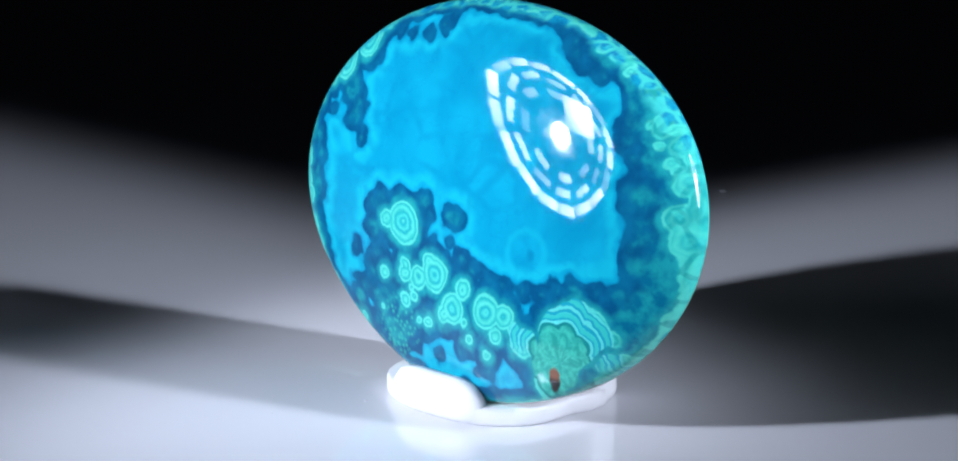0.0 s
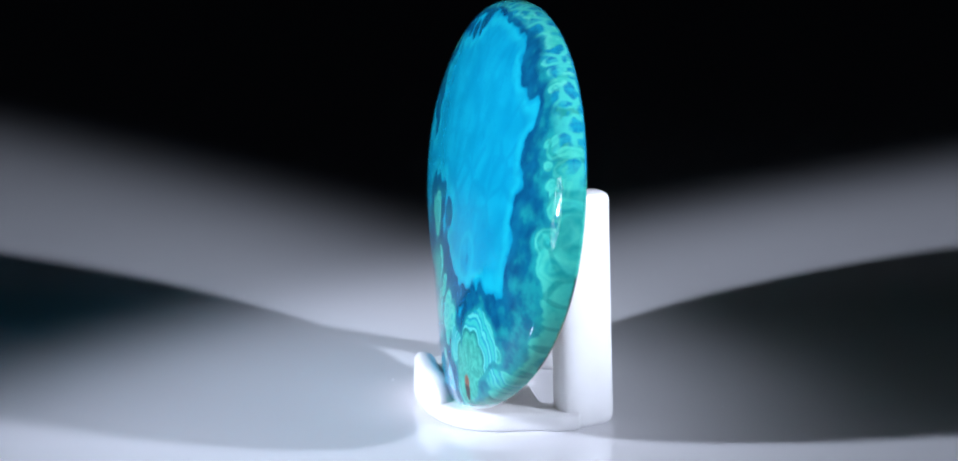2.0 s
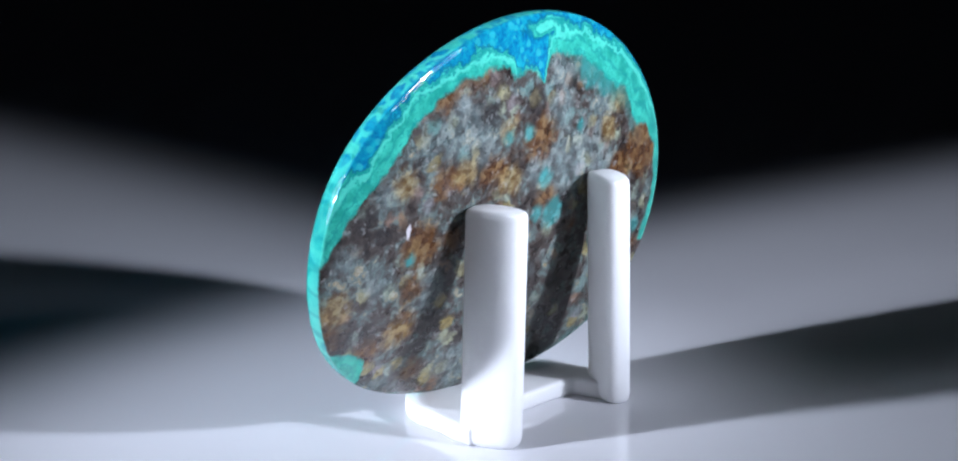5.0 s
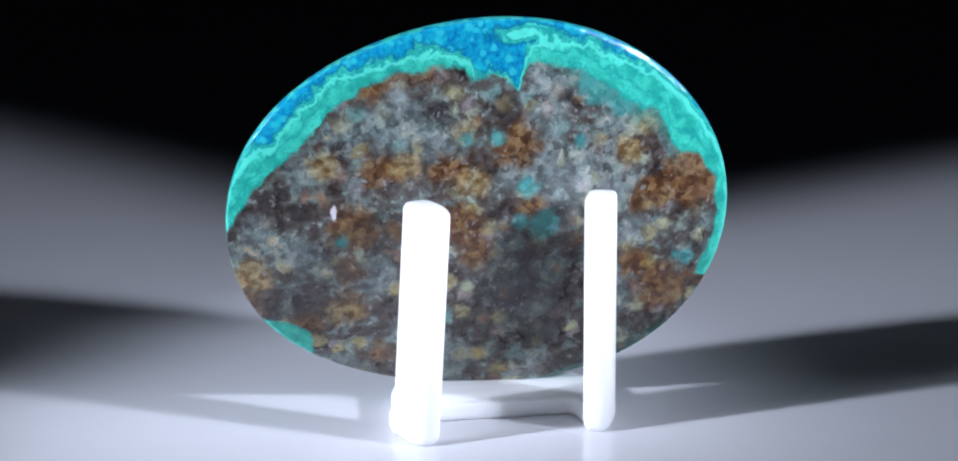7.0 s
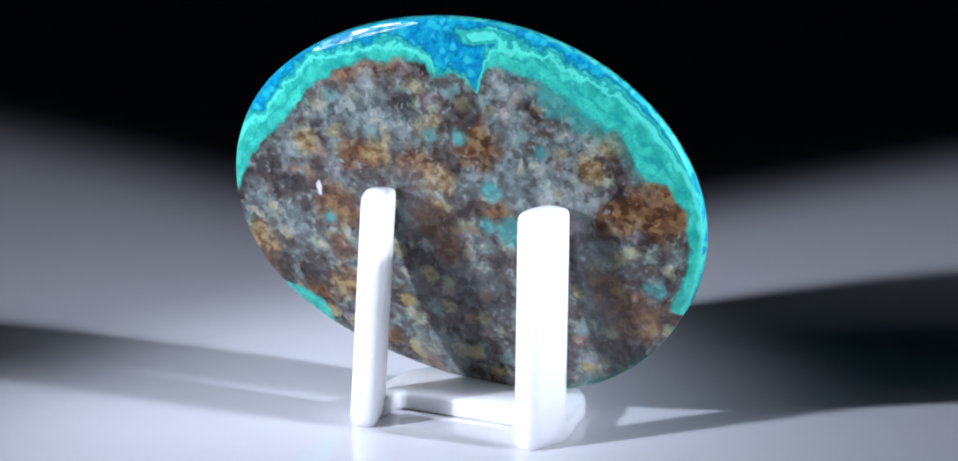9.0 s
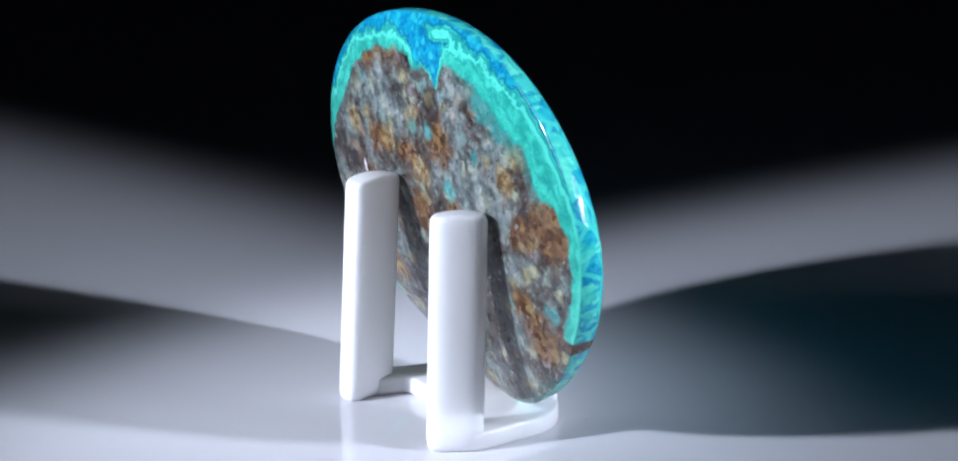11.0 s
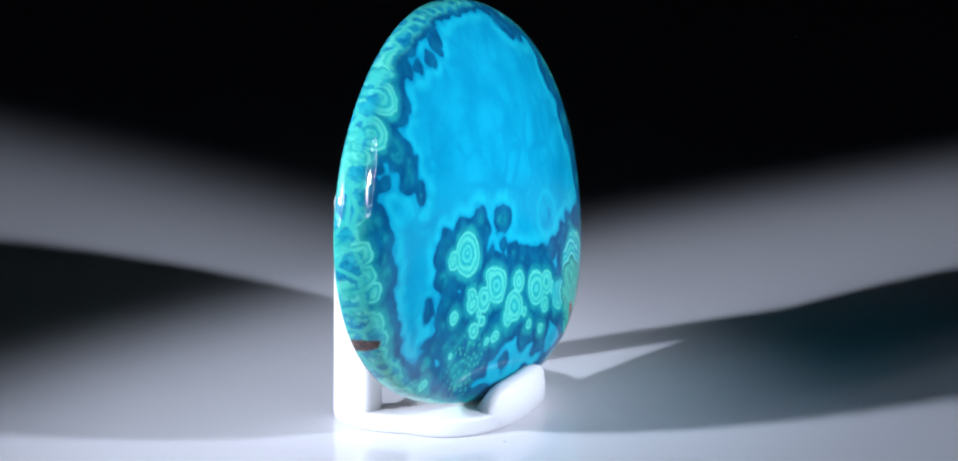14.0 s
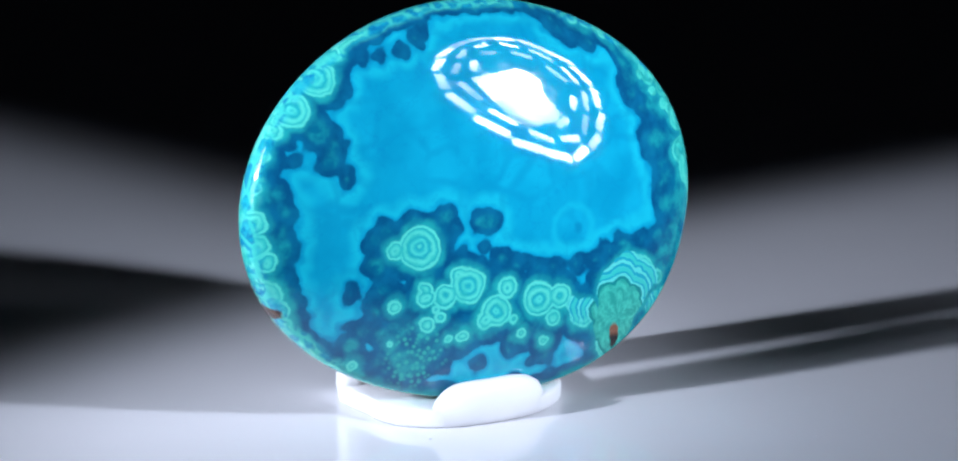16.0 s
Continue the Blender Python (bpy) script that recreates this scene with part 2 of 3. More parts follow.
def make_banded_stone():
    m, tree, b = principled("banded_stone", (0.01, 0.28, 0.5), 0.05, Specular_IOR_Level=0.6)
    N = Nodes(tree)
    p = N.place()
    X, Y, Z = N.xyz(p)
    flat = N.join(X, 0.0, Z)
    # height over the bent sheet on which the edge lies
    u, w = N.math("MULTIPLY", X, 1 / 28.35), N.math("MULTIPLY", Z, 1 / 21.88)
    level = Y
    for (i, j), k in BEND.items():
        term = k
        for factor in [u] * i + [w] * j:
            term = N.math("MULTIPLY", factor, term)
        level = N.math("SUBTRACT", level, term)
    # coordinates wavering at two sizes
    w1 = N.vec("SCALE", N.vec("SUBTRACT", N.noise(p, 0.30, 1, color=True), (0.5, 0.5, 0.5)), scale=1.0)
    w2 = N.vec("SCALE", N.vec("SUBTRACT", N.noise(p, 0.8, 1, color=True), (0.5, 0.5, 0.5)), scale=0.6)
    w4 = N.vec("SCALE", N.vec("SUBTRACT", N.noise(p, 1.9, 2, color=True), (0.5, 0.5, 0.5)), scale=0.28)
    wav = N.vec("MULTIPLY", N.vec("ADD", flat, N.vec("ADD", w1, w2)), (1, 0, 1))
    calm = N.vec("MULTIPLY", N.vec("ADD", flat, N.vec("ADD", N.vec("SCALE", w1, scale=0.75), N.vec("ADD", N.vec("SCALE", w2, scale=0.8), w4))), (1, 0, 1))

    def near(at, seeds, soft):
        d = None
        for x, z, r in seeds:
            one = N.math("SUBTRACT", N.vec("DISTANCE", at, (x, 0, z)), r)
            d = one if d is None else N.math("SMOOTH_MIN", d, one, soft)
        return d

    rough = N.noise(p, 0.22, 3)
    edge = N.math("MULTIPLY", N.math("SUBTRACT", 1.0, N.vec("LENGTH", N.vec("MULTIPLY", wav, (1 / 28.04, 0, 1 / 22.19)))), 25.0)
    thick = N.math("ADD", 0.25, N.math("ADD", N.math("MULTIPLY", N.step(X, 12.0, 22.0, 0.0, 0.60), N.math("MULTIPLY", N.step(Z, 16.0, 10.0), N.step(Z, -8.0, -1.0, 0.2, 1.0))), N.step(X, -15.0, -24.0, 0.0, 0.25)))
    rim = N.math("SUBTRACT", edge, N.math("MULTIPLY", thick, N.step(rough, 0.35, 0.65, 0.5, 1.5)))
    fan = near(calm, FAN_GREEN, 0.9)
    beads = N.math("MINIMUM", near(calm, BEADS, 0.25), near(calm, DROPS, 0.1))
    green = N.math("MINIMUM", N.math("MINIMUM", beads, fan), near(calm, RIM_LEFT + RIM_RIGHT, 0.25))
    green = N.math("SMOOTH_MIN", green, rim, 0.3)
    border = N.math("MINIMUM", near(wav, DEEP_LEFT, 1.5), N.math("SUBTRACT", near(wav, BORDER_RIGHT + BORDER_TOP + BORDER_SIDE, 2.0), 0.3))
    deep = N.math("SMOOTH_MIN", near(wav, DEEP_EYE + DEEP_FOOT, 0.9), border, 0.5)
    deep = N.math("SMOOTH_MIN", deep, N.math("SUBTRACT", green, 1.7), 0.6)
    deep = N.math("SMOOTH_MIN", deep, N.math("SUBTRACT", edge, N.math("ADD", N.step(rough, 0.3, 0.7, 0.4, 1.5), N.math("ADD", N.step(X, 12.0, 22.0, 0.0, 3.6), N.step(X, -17.0, -24.0, 0.0, 1.8)))), 0.6)
    scallop = N.cells(p, 0.48, "SMOOTH_F1", smoothness=0.15)
    deep = N.math("ADD", deep, N.math("MULTIPLY", N.math("SUBTRACT", scallop, 0.48), 0.95))

    # clear blue, clouded in rounded cells, paler along the deep blue
    cloud = N.cells(N.vec("ADD", flat, w1), 0.27, "SMOOTH_F1", smoothness=0.5)
    blue = N.mix(N.step(cloud, 0.1, 0.9), (0.003, 0.300, 0.455), (0.002, 0.255, 0.410))
    blue = N.mix(N.step(N.noise(p, 0.22, 2, 0.5), 0.38, 0.7), blue, (0.004, 0.335, 0.49))
    halo = N.math("MULTIPLY", N.step(deep, 0.1, 0.5), N.step(deep, 1.9, 0.6))
    blue = N.mix(N.math("MULTIPLY", halo, 0.75), blue, (0.008, 0.43, 0.54))
    comb = N.cells(N.vec("ADD", flat, w1), 0.24, "DISTANCE_TO_EDGE")
    blue = N.mix(N.math("MULTIPLY", N.step(comb, 0.16, 0.02), N.step(N.noise(p, 0.12, 2), 0.40, 0.60, 0.05, 0.38)), blue, (0.002, 0.20, 0.36))
    eye_ring = N.step(N.math("ABSOLUTE", N.math("SUBTRACT", N.vec("DISTANCE", wav, (9.5, 0, -4.2)), 2.5)), 0.7, 0.0)
    blue = N.mix(N.math("MULTIPLY", eye_ring, 0.45), blue, (0.008, 0.43, 0.54))
    blue = N.mix(N.math("MULTIPLY", N.step(N.vec("DISTANCE", wav, (10.1, 0, -4.3)), 0.9, 0.2), 0.6), blue, (0.002, 0.16, 0.30))
    vein = N.math("MULTIPLY", N.step(N.math("ABSOLUTE", N.math("SUBTRACT", N.noise(wav, 0.13, 4, 0.6), 0.5)), 0.010, 0.0), 0.18)
    blue = N.mix(vein, blue, (0.003, 0.17, 0.36))
    # deep blue, turning to sea green inside
    speck = N.noise(p, 1.6, 5, 0.7)
    inner = N.mix(N.step(N.noise(p, 0.55, 3, 0.55), 0.38, 0.66), (0.002, 0.125, 0.215), (0.009, 0.26, 0.285))
    shade = N.mix(N.step(N.noise(wav, 0.4, 3), 0.35, 0.7), (0.002, 0.074, 0.172), (0.003, 0.128, 0.240))
    dark = N.mix(N.step(deep, -0.6, -1.7), shade, inner)
    grain = N.step(N.cells(p, 1.5), 0.55, 0.2)
    spot_area = N.step(N.vec("DISTANCE", wav, (-9.8, 0, -16.4)), 4.4, 2.4)
    dark = N.mix(N.math("MULTIPLY", spot_area, N.math("MULTIPLY", grain, 0.8)), dark, (0.02, 0.36, 0.30))
    # banded green: rings within each nodule, from its pale rim to its eye
    drift = N.math("MULTIPLY", N.math("SUBTRACT", N.noise(p, 0.5, 3, 0.55), 0.5), 0.5)
    depth = N.math("ADD", N.math("MULTIPLY", green, -1.0), drift)
    turn = N.math("ADD", N.math("MULTIPLY", depth, 0.36), N.math("MULTIPLY", rough, 0.25))
    turn = N.math("FRACT", turn)
    jade = N.ramp(turn, [(0.0, (0.10, 0.66, 0.50)), (0.10, (0.045, 0.50, 0.40)), (0.20, (0.030, 0.43, 0.38)), (0.25, (0.014, 0.32, 0.33)), (0.30, (0.035, 0.46, 0.40)),
                         (0.42, (0.13, 0.70, 0.54)), (0.52, (0.040, 0.48, 0.42)), (0.58, (0.009, 0.27, 0.34)), (0.63, (0.020, 0.40, 0.42)), (0.72, (0.09, 0.64, 0.52)),
                         (0.84, (0.020, 0.40, 0.42)), (0.90, (0.010, 0.31, 0.38)), (1.0, (0.10, 0.66, 0.50))])
    line = N.step(N.math("ABSOLUTE", N.math("ADD", green, 0.22)), 0.20, 0.06)
    jade = N.mix(N.math("MULTIPLY", line, 0.65), jade, (0.16, 0.78, 0.60))
    jade = N.mix(N.math("MULTIPLY", N.step(N.noise(p, 0.6, 3), 0.50, 0.68), 0.45), jade, (0.030, 0.44, 0.36))
    # nodules of the rim: plain jade with dark joints between them
    plain = N.math("MULTIPLY", N.step(edge, 3.4, 2.0), N.step(X, 14.0, 20.0))
    joint = N.cells(N.vec("ADD", flat, w1), 0.30, "DISTANCE_TO_EDGE")
    stoneware = N.mix(N.step(N.noise(p, 0.45, 3), 0.35, 0.65), (0.035, 0.44, 0.34), (0.085, 0.62, 0.46))
    stoneware = N.mix(N.step(joint, 0.10, 0.03), stoneware, (0.006, 0.20, 0.18))
    jade = N.mix(N.math("MULTIPLY", plain, 0.65), jade, stoneware)
    # the fan: a mossy heart with a scalloped outline, and fine bands of blue and white round it
    fx, fz = N.math("SUBTRACT", X, 14.9), N.math("ADD", Z, 15.0)
    way = N.math("ARCTAN2", fz, fx)
    far = N.vec("LENGTH", N.join(N.math("MULTIPLY", fx, 1.05), 0.0, N.math("MULTIPLY", fz, 0.95)))
    lobes = N.math("ABSOLUTE", N.math("SINE", N.math("ADD", N.math("MULTIPLY", way, 4.5), N.math("MULTIPLY", N.noise(p, 0.4, 2), 3.0))))
    far = N.math("ADD", far, N.math("ADD", N.math("MULTIPLY", lobes, -0.55), N.math("MULTIPLY", N.noise(p, 0.8, 3), 0.8)))
    bands = N.math("SINE", N.math("MULTIPLY", far, 9.0))
    arcs = N.mix(N.step(bands, -0.5, 0.5), (0.005, 0.25, 0.40), (0.12, 0.66, 0.60))
    arcs = N.mix(N.step(N.math("SINE", N.math("MULTIPLY", far, 4.1)), 0.2, 0.9), arcs, (0.04, 0.50, 0.44))
    jade = N.mix(N.math("MULTIPLY", N.step(far, 7.6, 6.9), N.step(Z, -16.0, -13.5)), jade, arcs)
    streak = N.noise(N.join(N.math("MULTIPLY", way, 2.2), far, N.math("MULTIPLY", X, 0.5)), 1.3, 5, 0.65)
    moss = N.mix(N.step(streak, 0.36, 0.66), (0.020, 0.24, 0.18), (0.065, 0.50, 0.35))
    jade = N.mix(N.step(far, 4.1, 3.8), jade, moss)
    jade = N.mix(N.step(N.math("ABSOLUTE", N.math("SUBTRACT", far, 4.0)), 0.28, 0.08), jade, (0.003, 0.11, 0.11))
    front = N.mix(N.step(deep, 0.12, -0.18), blue, dark)
    front = N.mix(N.step(green, 0.10, -0.10), front, jade)
    glow = N.math("MULTIPLY", N.step(green, 0.9, 0.0), 0.35)
    front = N.mix(glow, front, (0.02, 0.40, 0.38))
    chip = N.vec("DISTANCE", N.vec("MULTIPLY", calm, (1.5, 0, 0.6)), (14.4 * 1.5, 0, -17.0 * 0.6))
    front = N.mix(N.step(chip, 1.0, 0.7), front, N.mix(N.step(Z, -17.4, -16.6), (0.012, 0.010, 0.010), (0.20, 0.085, 0.05)))

    # the back: mottled rock within a green rim
    w3 = N.vec("SCALE", N.vec("SUBTRACT", N.noise(p, 0.7, 5, 0.65, color=True), (0.5, 0.5, 0.5)), scale=2.4)
    pb = N.vec("ADD", flat, w3)
    tone = N.noise(pb, 0.24, 5, 0.68)
    tone2 = N.noise(N.vec("ADD", pb, (17, 3, 40)), 1.0, 4, 0.6)
    small = N.xyz(N.cells(N.vec("ADD", flat, N.vec("SCALE", w3, scale=0.8)), 1.1, color=True))
    pick = N.math("ADD", N.math("MULTIPLY", tone, 1.05), N.math("MULTIPLY", tone2, 0.55))
    rock = N.ramp(pick, [(0.62, (0.010, 0.009, 0.009)), (0.72, (0.036, 0.026, 0.022)), (0.79, (0.070, 0.055, 0.048)), (0.86, (0.075, 0.095, 0.088)),
                         (0.92, (0.15, 0.20, 0.19)), (0.97, (0.24, 0.18, 0.09)), (1.0, (0.38, 0.37, 0.29))])
    grains = N.cells(pb, 0.50)
    hue = N.xyz(N.cells(pb, 0.50, color=True))
    crystal = N.ramp(hue[1], [(0.0, (0.31, 0.23, 0.07)), (0.3, (0.34, 0.38, 0.27)), (0.5, (0.20, 0.29, 0.28)), (0.7, (0.23, 0.10, 0.03)), (0.85, (0.26, 0.24, 0.25)), (1.0, (0.09, 0.25, 0.22))])
    rock = N.mix(N.math("MULTIPLY", N.math("MULTIPLY", N.step(hue[0], 0.52, 0.60), N.step(grains, 0.68, 0.22)), N.step(tone2, 0.32, 0.60, 0.30, 0.95)), rock, crystal)
    torn = N.math("MULTIPLY", N.math("SUBTRACT", N.noise(p, 0.55, 5, 0.7), 0.5), 5.0)
    torn2 = N.math("MULTIPLY", N.math("SUBTRACT", N.noise(N.vec("ADD", flat, (40, 9, 2)), 0.7, 5, 0.7), 0.5), 4.5)
    pale = N.step(N.math("ADD", near(flat, PALE, 1.2), torn), 1.0, -1.2)
    ash = N.ramp(N.math("ADD", N.math("MULTIPLY", tone2, 0.7), N.math("MULTIPLY", small[0], 0.35)), [(0.25, (0.030, 0.036, 0.038)), (0.42, (0.085, 0.115, 0.115)), (0.55, (0.16, 0.215, 0.215)), (0.75, (0.34, 0.39, 0.36))])
    rock = N.mix(N.math("MULTIPLY", pale, 0.55), rock, ash)
    rust = N.step(N.math("ADD", near(flat, RUST, 1.0), torn2), 0.9, -1.0)
    rusty = N.ramp(N.math("ADD", N.math("MULTIPLY", tone2, 0.8), N.math("MULTIPLY", small[1], 0.25)), [(0.25, (0.028, 0.012, 0.007)), (0.42, (0.070, 0.026, 0.009)), (0.55, (0.125, 0.050, 0.012)), (0.7, (0.22, 0.125, 0.045))])
    rock = N.mix(N.math("MULTIPLY", rust, 0.85), rock, rusty)
    straw = N.step(N.math("ADD", near(flat, OCHRE, 0.8), N.math("MULTIPLY", torn, 0.8)), 0.6, -1.0)
    rock = N.mix(N.math("MULTIPLY", straw, 0.6), rock, N.mix(N.step(tone2, 0.4, 0.62), (0.16, 0.085, 0.020), (0.40, 0.30, 0.13)))
    gloom = N.step(N.math("SUBTRACT", near(flat, GLOOM, 1.0), torn2), 0.8, -1.2)
    rock = N.mix(N.math("MULTIPLY", gloom, 0.75), rock, N.mix(N.step(tone2, 0.4, 0.65), (0.016, 0.014, 0.015), (0.050, 0.042, 0.040)))
    sea = N.step(N.math("ADD", near(flat, TEAL, 0.5), N.math("MULTIPLY", torn2, 0.45)), 0.5, -0.5)
    rock = N.mix(N.math("MULTIPLY", sea, 0.75), rock, N.mix(N.step(small[2], 0.3, 0.7), (0.030, 0.20, 0.19), (0.06, 0.34, 0.33)))
    mark = N.vec("DISTANCE", N.vec("MULTIPLY", calm, (1.0, 0, 0.4)), (16.4, 0, 1.9 * 0.4))
    rock = N.mix(N.step(mark, 0.40, 0.25), rock, (0.62, 0.58, 0.60))
    pits = N.step(N.cells(pb, 2.4), 0.18, 0.05)
    rock = N.mix(N.math("MULTIPLY", pits, 0.42), rock, (0.015, 0.013, 0.013))
    flecks = N.step(N.xyz(N.cells(pb, 2.6, color=True))[2], 0.95, 0.97)
    rock = N.mix(N.math("MULTIPLY", flecks, 0.25), rock, (0.50, 0.52, 0.50))
    ragged = N.math("MULTIPLY", N.math("SUBTRACT", N.noise(p, 0.55, 5, 0.65), 0.5), 5.0)

    def profile(points):
        """A height that changes across the stone."""
        f = N.math("MULTIPLY", N.math("ADD", X, 28.5), 1 / 57)
        return N.math("MULTIPLY", N.ramp(f, [((x + 28.5) / 57, ((z + 2) / 30,) * 3) for x, z in points]), 30.0)

    out = N.math("ADD", N.math("MULTIPLY", N.math("SUBTRACT", N.math("ADD", Z, 2.0), profile(ROCK_TOP)), 0.8), N.math("MULTIPLY", ragged, 0.42))
    foot = N.step(N.vec("DISTANCE", flat, (20.3, 0, -13.8)), 5.8, 0.8, -0.9, 2.3)
    foot = N.math("ADD", N.math("SUBTRACT", foot, edge), N.math("MULTIPLY", ragged, 0.30))
    strip = N.math("SUBTRACT", N.math("SUBTRACT", N.step(X, -18.0, -22.0, -1.0, 1.2), edge), N.step(Z, -8.2, -9.8, 0.0, 4.0))
    strip = N.math("ADD", strip, N.math("MULTIPLY", ragged, 0.12))
    out = N.math("MAXIMUM", out, N.math("MAXIMUM", foot, strip))
    swirl = N.math("SINE", N.math("MULTIPLY", N.math("ADD", out, N.math("ADD", N.math("MULTIPLY", speck, 1.2), N.math("MULTIPLY", N.noise(p, 0.5, 4, 0.6), 2.6))), 4.2))
    mint = N.mix(N.step(N.noise(wav, 0.45, 5, 0.6), 0.35, 0.68), (0.018, 0.32, 0.25), (0.055, 0.56, 0.42))
    mint = N.mix(N.math("MULTIPLY", N.step(swirl, 0.60, 0.98), 0.6), mint, (0.008, 0.24, 0.24))
    lines = N.math("ABSOLUTE", N.math("SUBTRACT", N.math("FRACT", N.math("MULTIPLY", N.noise(N.vec("ADD", p, w2), 0.42, 4, 0.6), 6.0)), 0.5))
    mint = N.mix(N.math("MULTIPLY", N.step(lines, 0.09, 0.02), 0.55), mint, (0.008, 0.25, 0.23))
    shore = N.math("ADD", N.math("MULTIPLY", N.math("SUBTRACT", N.math("ADD", Z, 2.0), profile(SHORE)), 0.8), N.math("MULTIPLY", ragged, 0.75))
    tongue = N.math("SUBTRACT", N.vec("LENGTH", N.join(N.math("MULTIPLY", N.math("ADD", X, 4.2), 0.30), 0.0, N.math("SUBTRACT", Z, 20.7))), 1.1)
    shore = N.math("MINIMUM", shore, N.math("ADD", tongue, N.math("MULTIPLY", ragged, 0.45)))
    shore = N.math("MAXIMUM", shore, N.math("SUBTRACT", N.math("MULTIPLY", ragged, 0.15), N.math("SUBTRACT", edge, N.step(Z, 4.0, 12.0, -0.8, 0.30))))
    drops = N.step(N.cells(N.vec("ADD", p, w2), 0.75), 0.40, 0.26)
    water = N.mix(N.math("MULTIPLY", drops, 0.7), N.mix(N.step(speck, 0.35, 0.65), (0.003, 0.14, 0.32), (0.006, 0.30, 0.44)), (0.03, 0.45, 0.49))
    water = N.mix(N.step(N.noise(wav, 0.5, 4, 0.6), 0.48, 0.66, 0.0, 0.8), water, (0.012, 0.39, 0.46))
    mint = N.mix(N.math("MULTIPLY", N.step(N.math("ABSOLUTE", N.math("ADD", shore, 0.8)), 0.40, 0.1), 0.7), mint, (0.10, 0.68, 0.54))
    mint = N.mix(N.step(shore, -0.15, 0.15), mint, water)
    mint = N.mix(N.math("MULTIPLY", N.step(N.math("ABSOLUTE", shore), 0.22, 0.06), 0.75), mint, (0.003, 0.13, 0.24))
    mint = N.mix(N.math("MULTIPLY", N.step(N.math("ABSOLUTE", N.math("ADD", shore, 0.42)), 0.18, 0.05), 0.65), mint, (0.008, 0.25, 0.25))
    veil = N.math("MULTIPLY", N.step(out, -2.6, -0.1), N.math("MULTIPLY", N.step(X, -7.5, -11.0), N.step(X, -23.0, -19.0)))
    rock = N.mix(N.math("MULTIPLY", veil, 0.7), rock, (0.022, 0.21, 0.18))
    scorch = N.math("MULTIPLY", N.step(N.math("ADD", out, N.math("MULTIPLY", torn, 0.4)), -2.0, -0.4), N.math("MULTIPLY", N.step(X, 3.0, 6.0), N.step(X, 16.0, 12.0)))
    rock = N.mix(N.math("MULTIPLY", scorch, 0.5), rock, rusty)
    back = N.mix(N.step(out, -0.35, 0.30), rock, mint)
    # the upper rim: blue with drops of pale green
    lace = N.mix(N.step(N.cells(N.vec("ADD", p, w4), 0.42, "DISTANCE_TO_EDGE"), 0.16, 0.05), water, (0.05, 0.52, 0.46))
    lace = N.mix(N.step(N.noise(p, 0.35, 3), 0.50, 0.60), lace, jade)
    upper = N.math("MULTIPLY", N.step(edge, 1.4, 0.5), N.step(N.math("ADD", Z, N.math("MULTIPLY", X, -0.15)), 3.0, 9.0))
    flank = N.math("MULTIPLY", N.step(edge, 1.3, 0.4), N.step(X, -15.0, -21.0))
    front = N.mix(N.math("MULTIPLY", N.math("MAXIMUM", upper, flank), 0.85), front, lace)
    side = N.step(N.math("ADD", level, N.math("MULTIPLY", N.math("SUBTRACT", speck, 0.5), 0.5)), -0.25, 0.15)
    chip2 = N.vec("DISTANCE", N.vec("MULTIPLY", calm, (1.1, 0, 1.3)), (-25.9 * 1.1, 0, -9.8 * 1.3))
    whole = N.mix(N.step(chip2, 1.5, 1.1), N.mix(side, front, back), N.mix(N.step(speck, 0.4, 0.6), (0.035, 0.022, 0.02), (0.12, 0.06, 0.04)))
    N.put(whole, b.inputs["Base Color"])
    raw = N.math("MULTIPLY", N.step(level, 0.0, 0.4), N.step(out, 0.3, -0.3))
    N.put(N.math("ADD", N.step(N.noise(p, 0.8, 4), 0.3, 0.8, 0.03, 0.06), N.math("MULTIPLY", raw, N.step(small[1], 0.0, 1.0, 0.15, 0.40))), b.inputs["Roughness"])
    N.bump(N.math("MULTIPLY", N.noise(p, 1.6, 4, 0.6), N.math("MULTIPLY", N.step(level, 0.0, 0.9), N.step(out, 1.2, -0.6))), 0.10, 0.0003, b.inputs["Normal"])
    return m


table_white, acrylic, banded_stone = make_table_white(), make_acrylic(), make_banded_stone()
lamp_black, _, _ = principled("lamp_black", (0.015, 0.015, 0.016), 0.6)
studio_black, _, _ = principled("studio_black", (0.012, 0.012, 0.013), 0.85)
dust_grey, _, _ = principled("dust_grey", (0.75, 0.75, 0.78), 0.7)


def mesh_object(name, bm, material, parent=None, label=""):
    me = bpy.data.meshes.new(name)
    bm.to_mesh(me)
    bm.free()
    me.materials.append(material)
    ob = new(name, me)
    if parent is not None:
        ob.parent = parent
    if label:
        ob["label"] = label
    return ob


def part(name, bm, material, parent, label=""):
    return mesh_object(name, bm, material, parent, label)


def smooth(bm):
    for f in bm.faces:
        f.smooth = True
    return bm


# ---- studio and turntable ----
def slab(name, x0, x1, y0, y1, z0, z1, material, label, category):
    bm = bmesh.new()
    bmesh.ops.create_cube(bm, size=1.0, matrix=Matrix.Translation(((x0 + x1) / 2, (y0 + y1) / 2, (z0 + z1) / 2)) @ Matrix.Diagonal((x1 - x0, y1 - y0, z1 - z0, 1)))
    return tagged(mesh_object(name, bm, material), label, category, kind="structure")


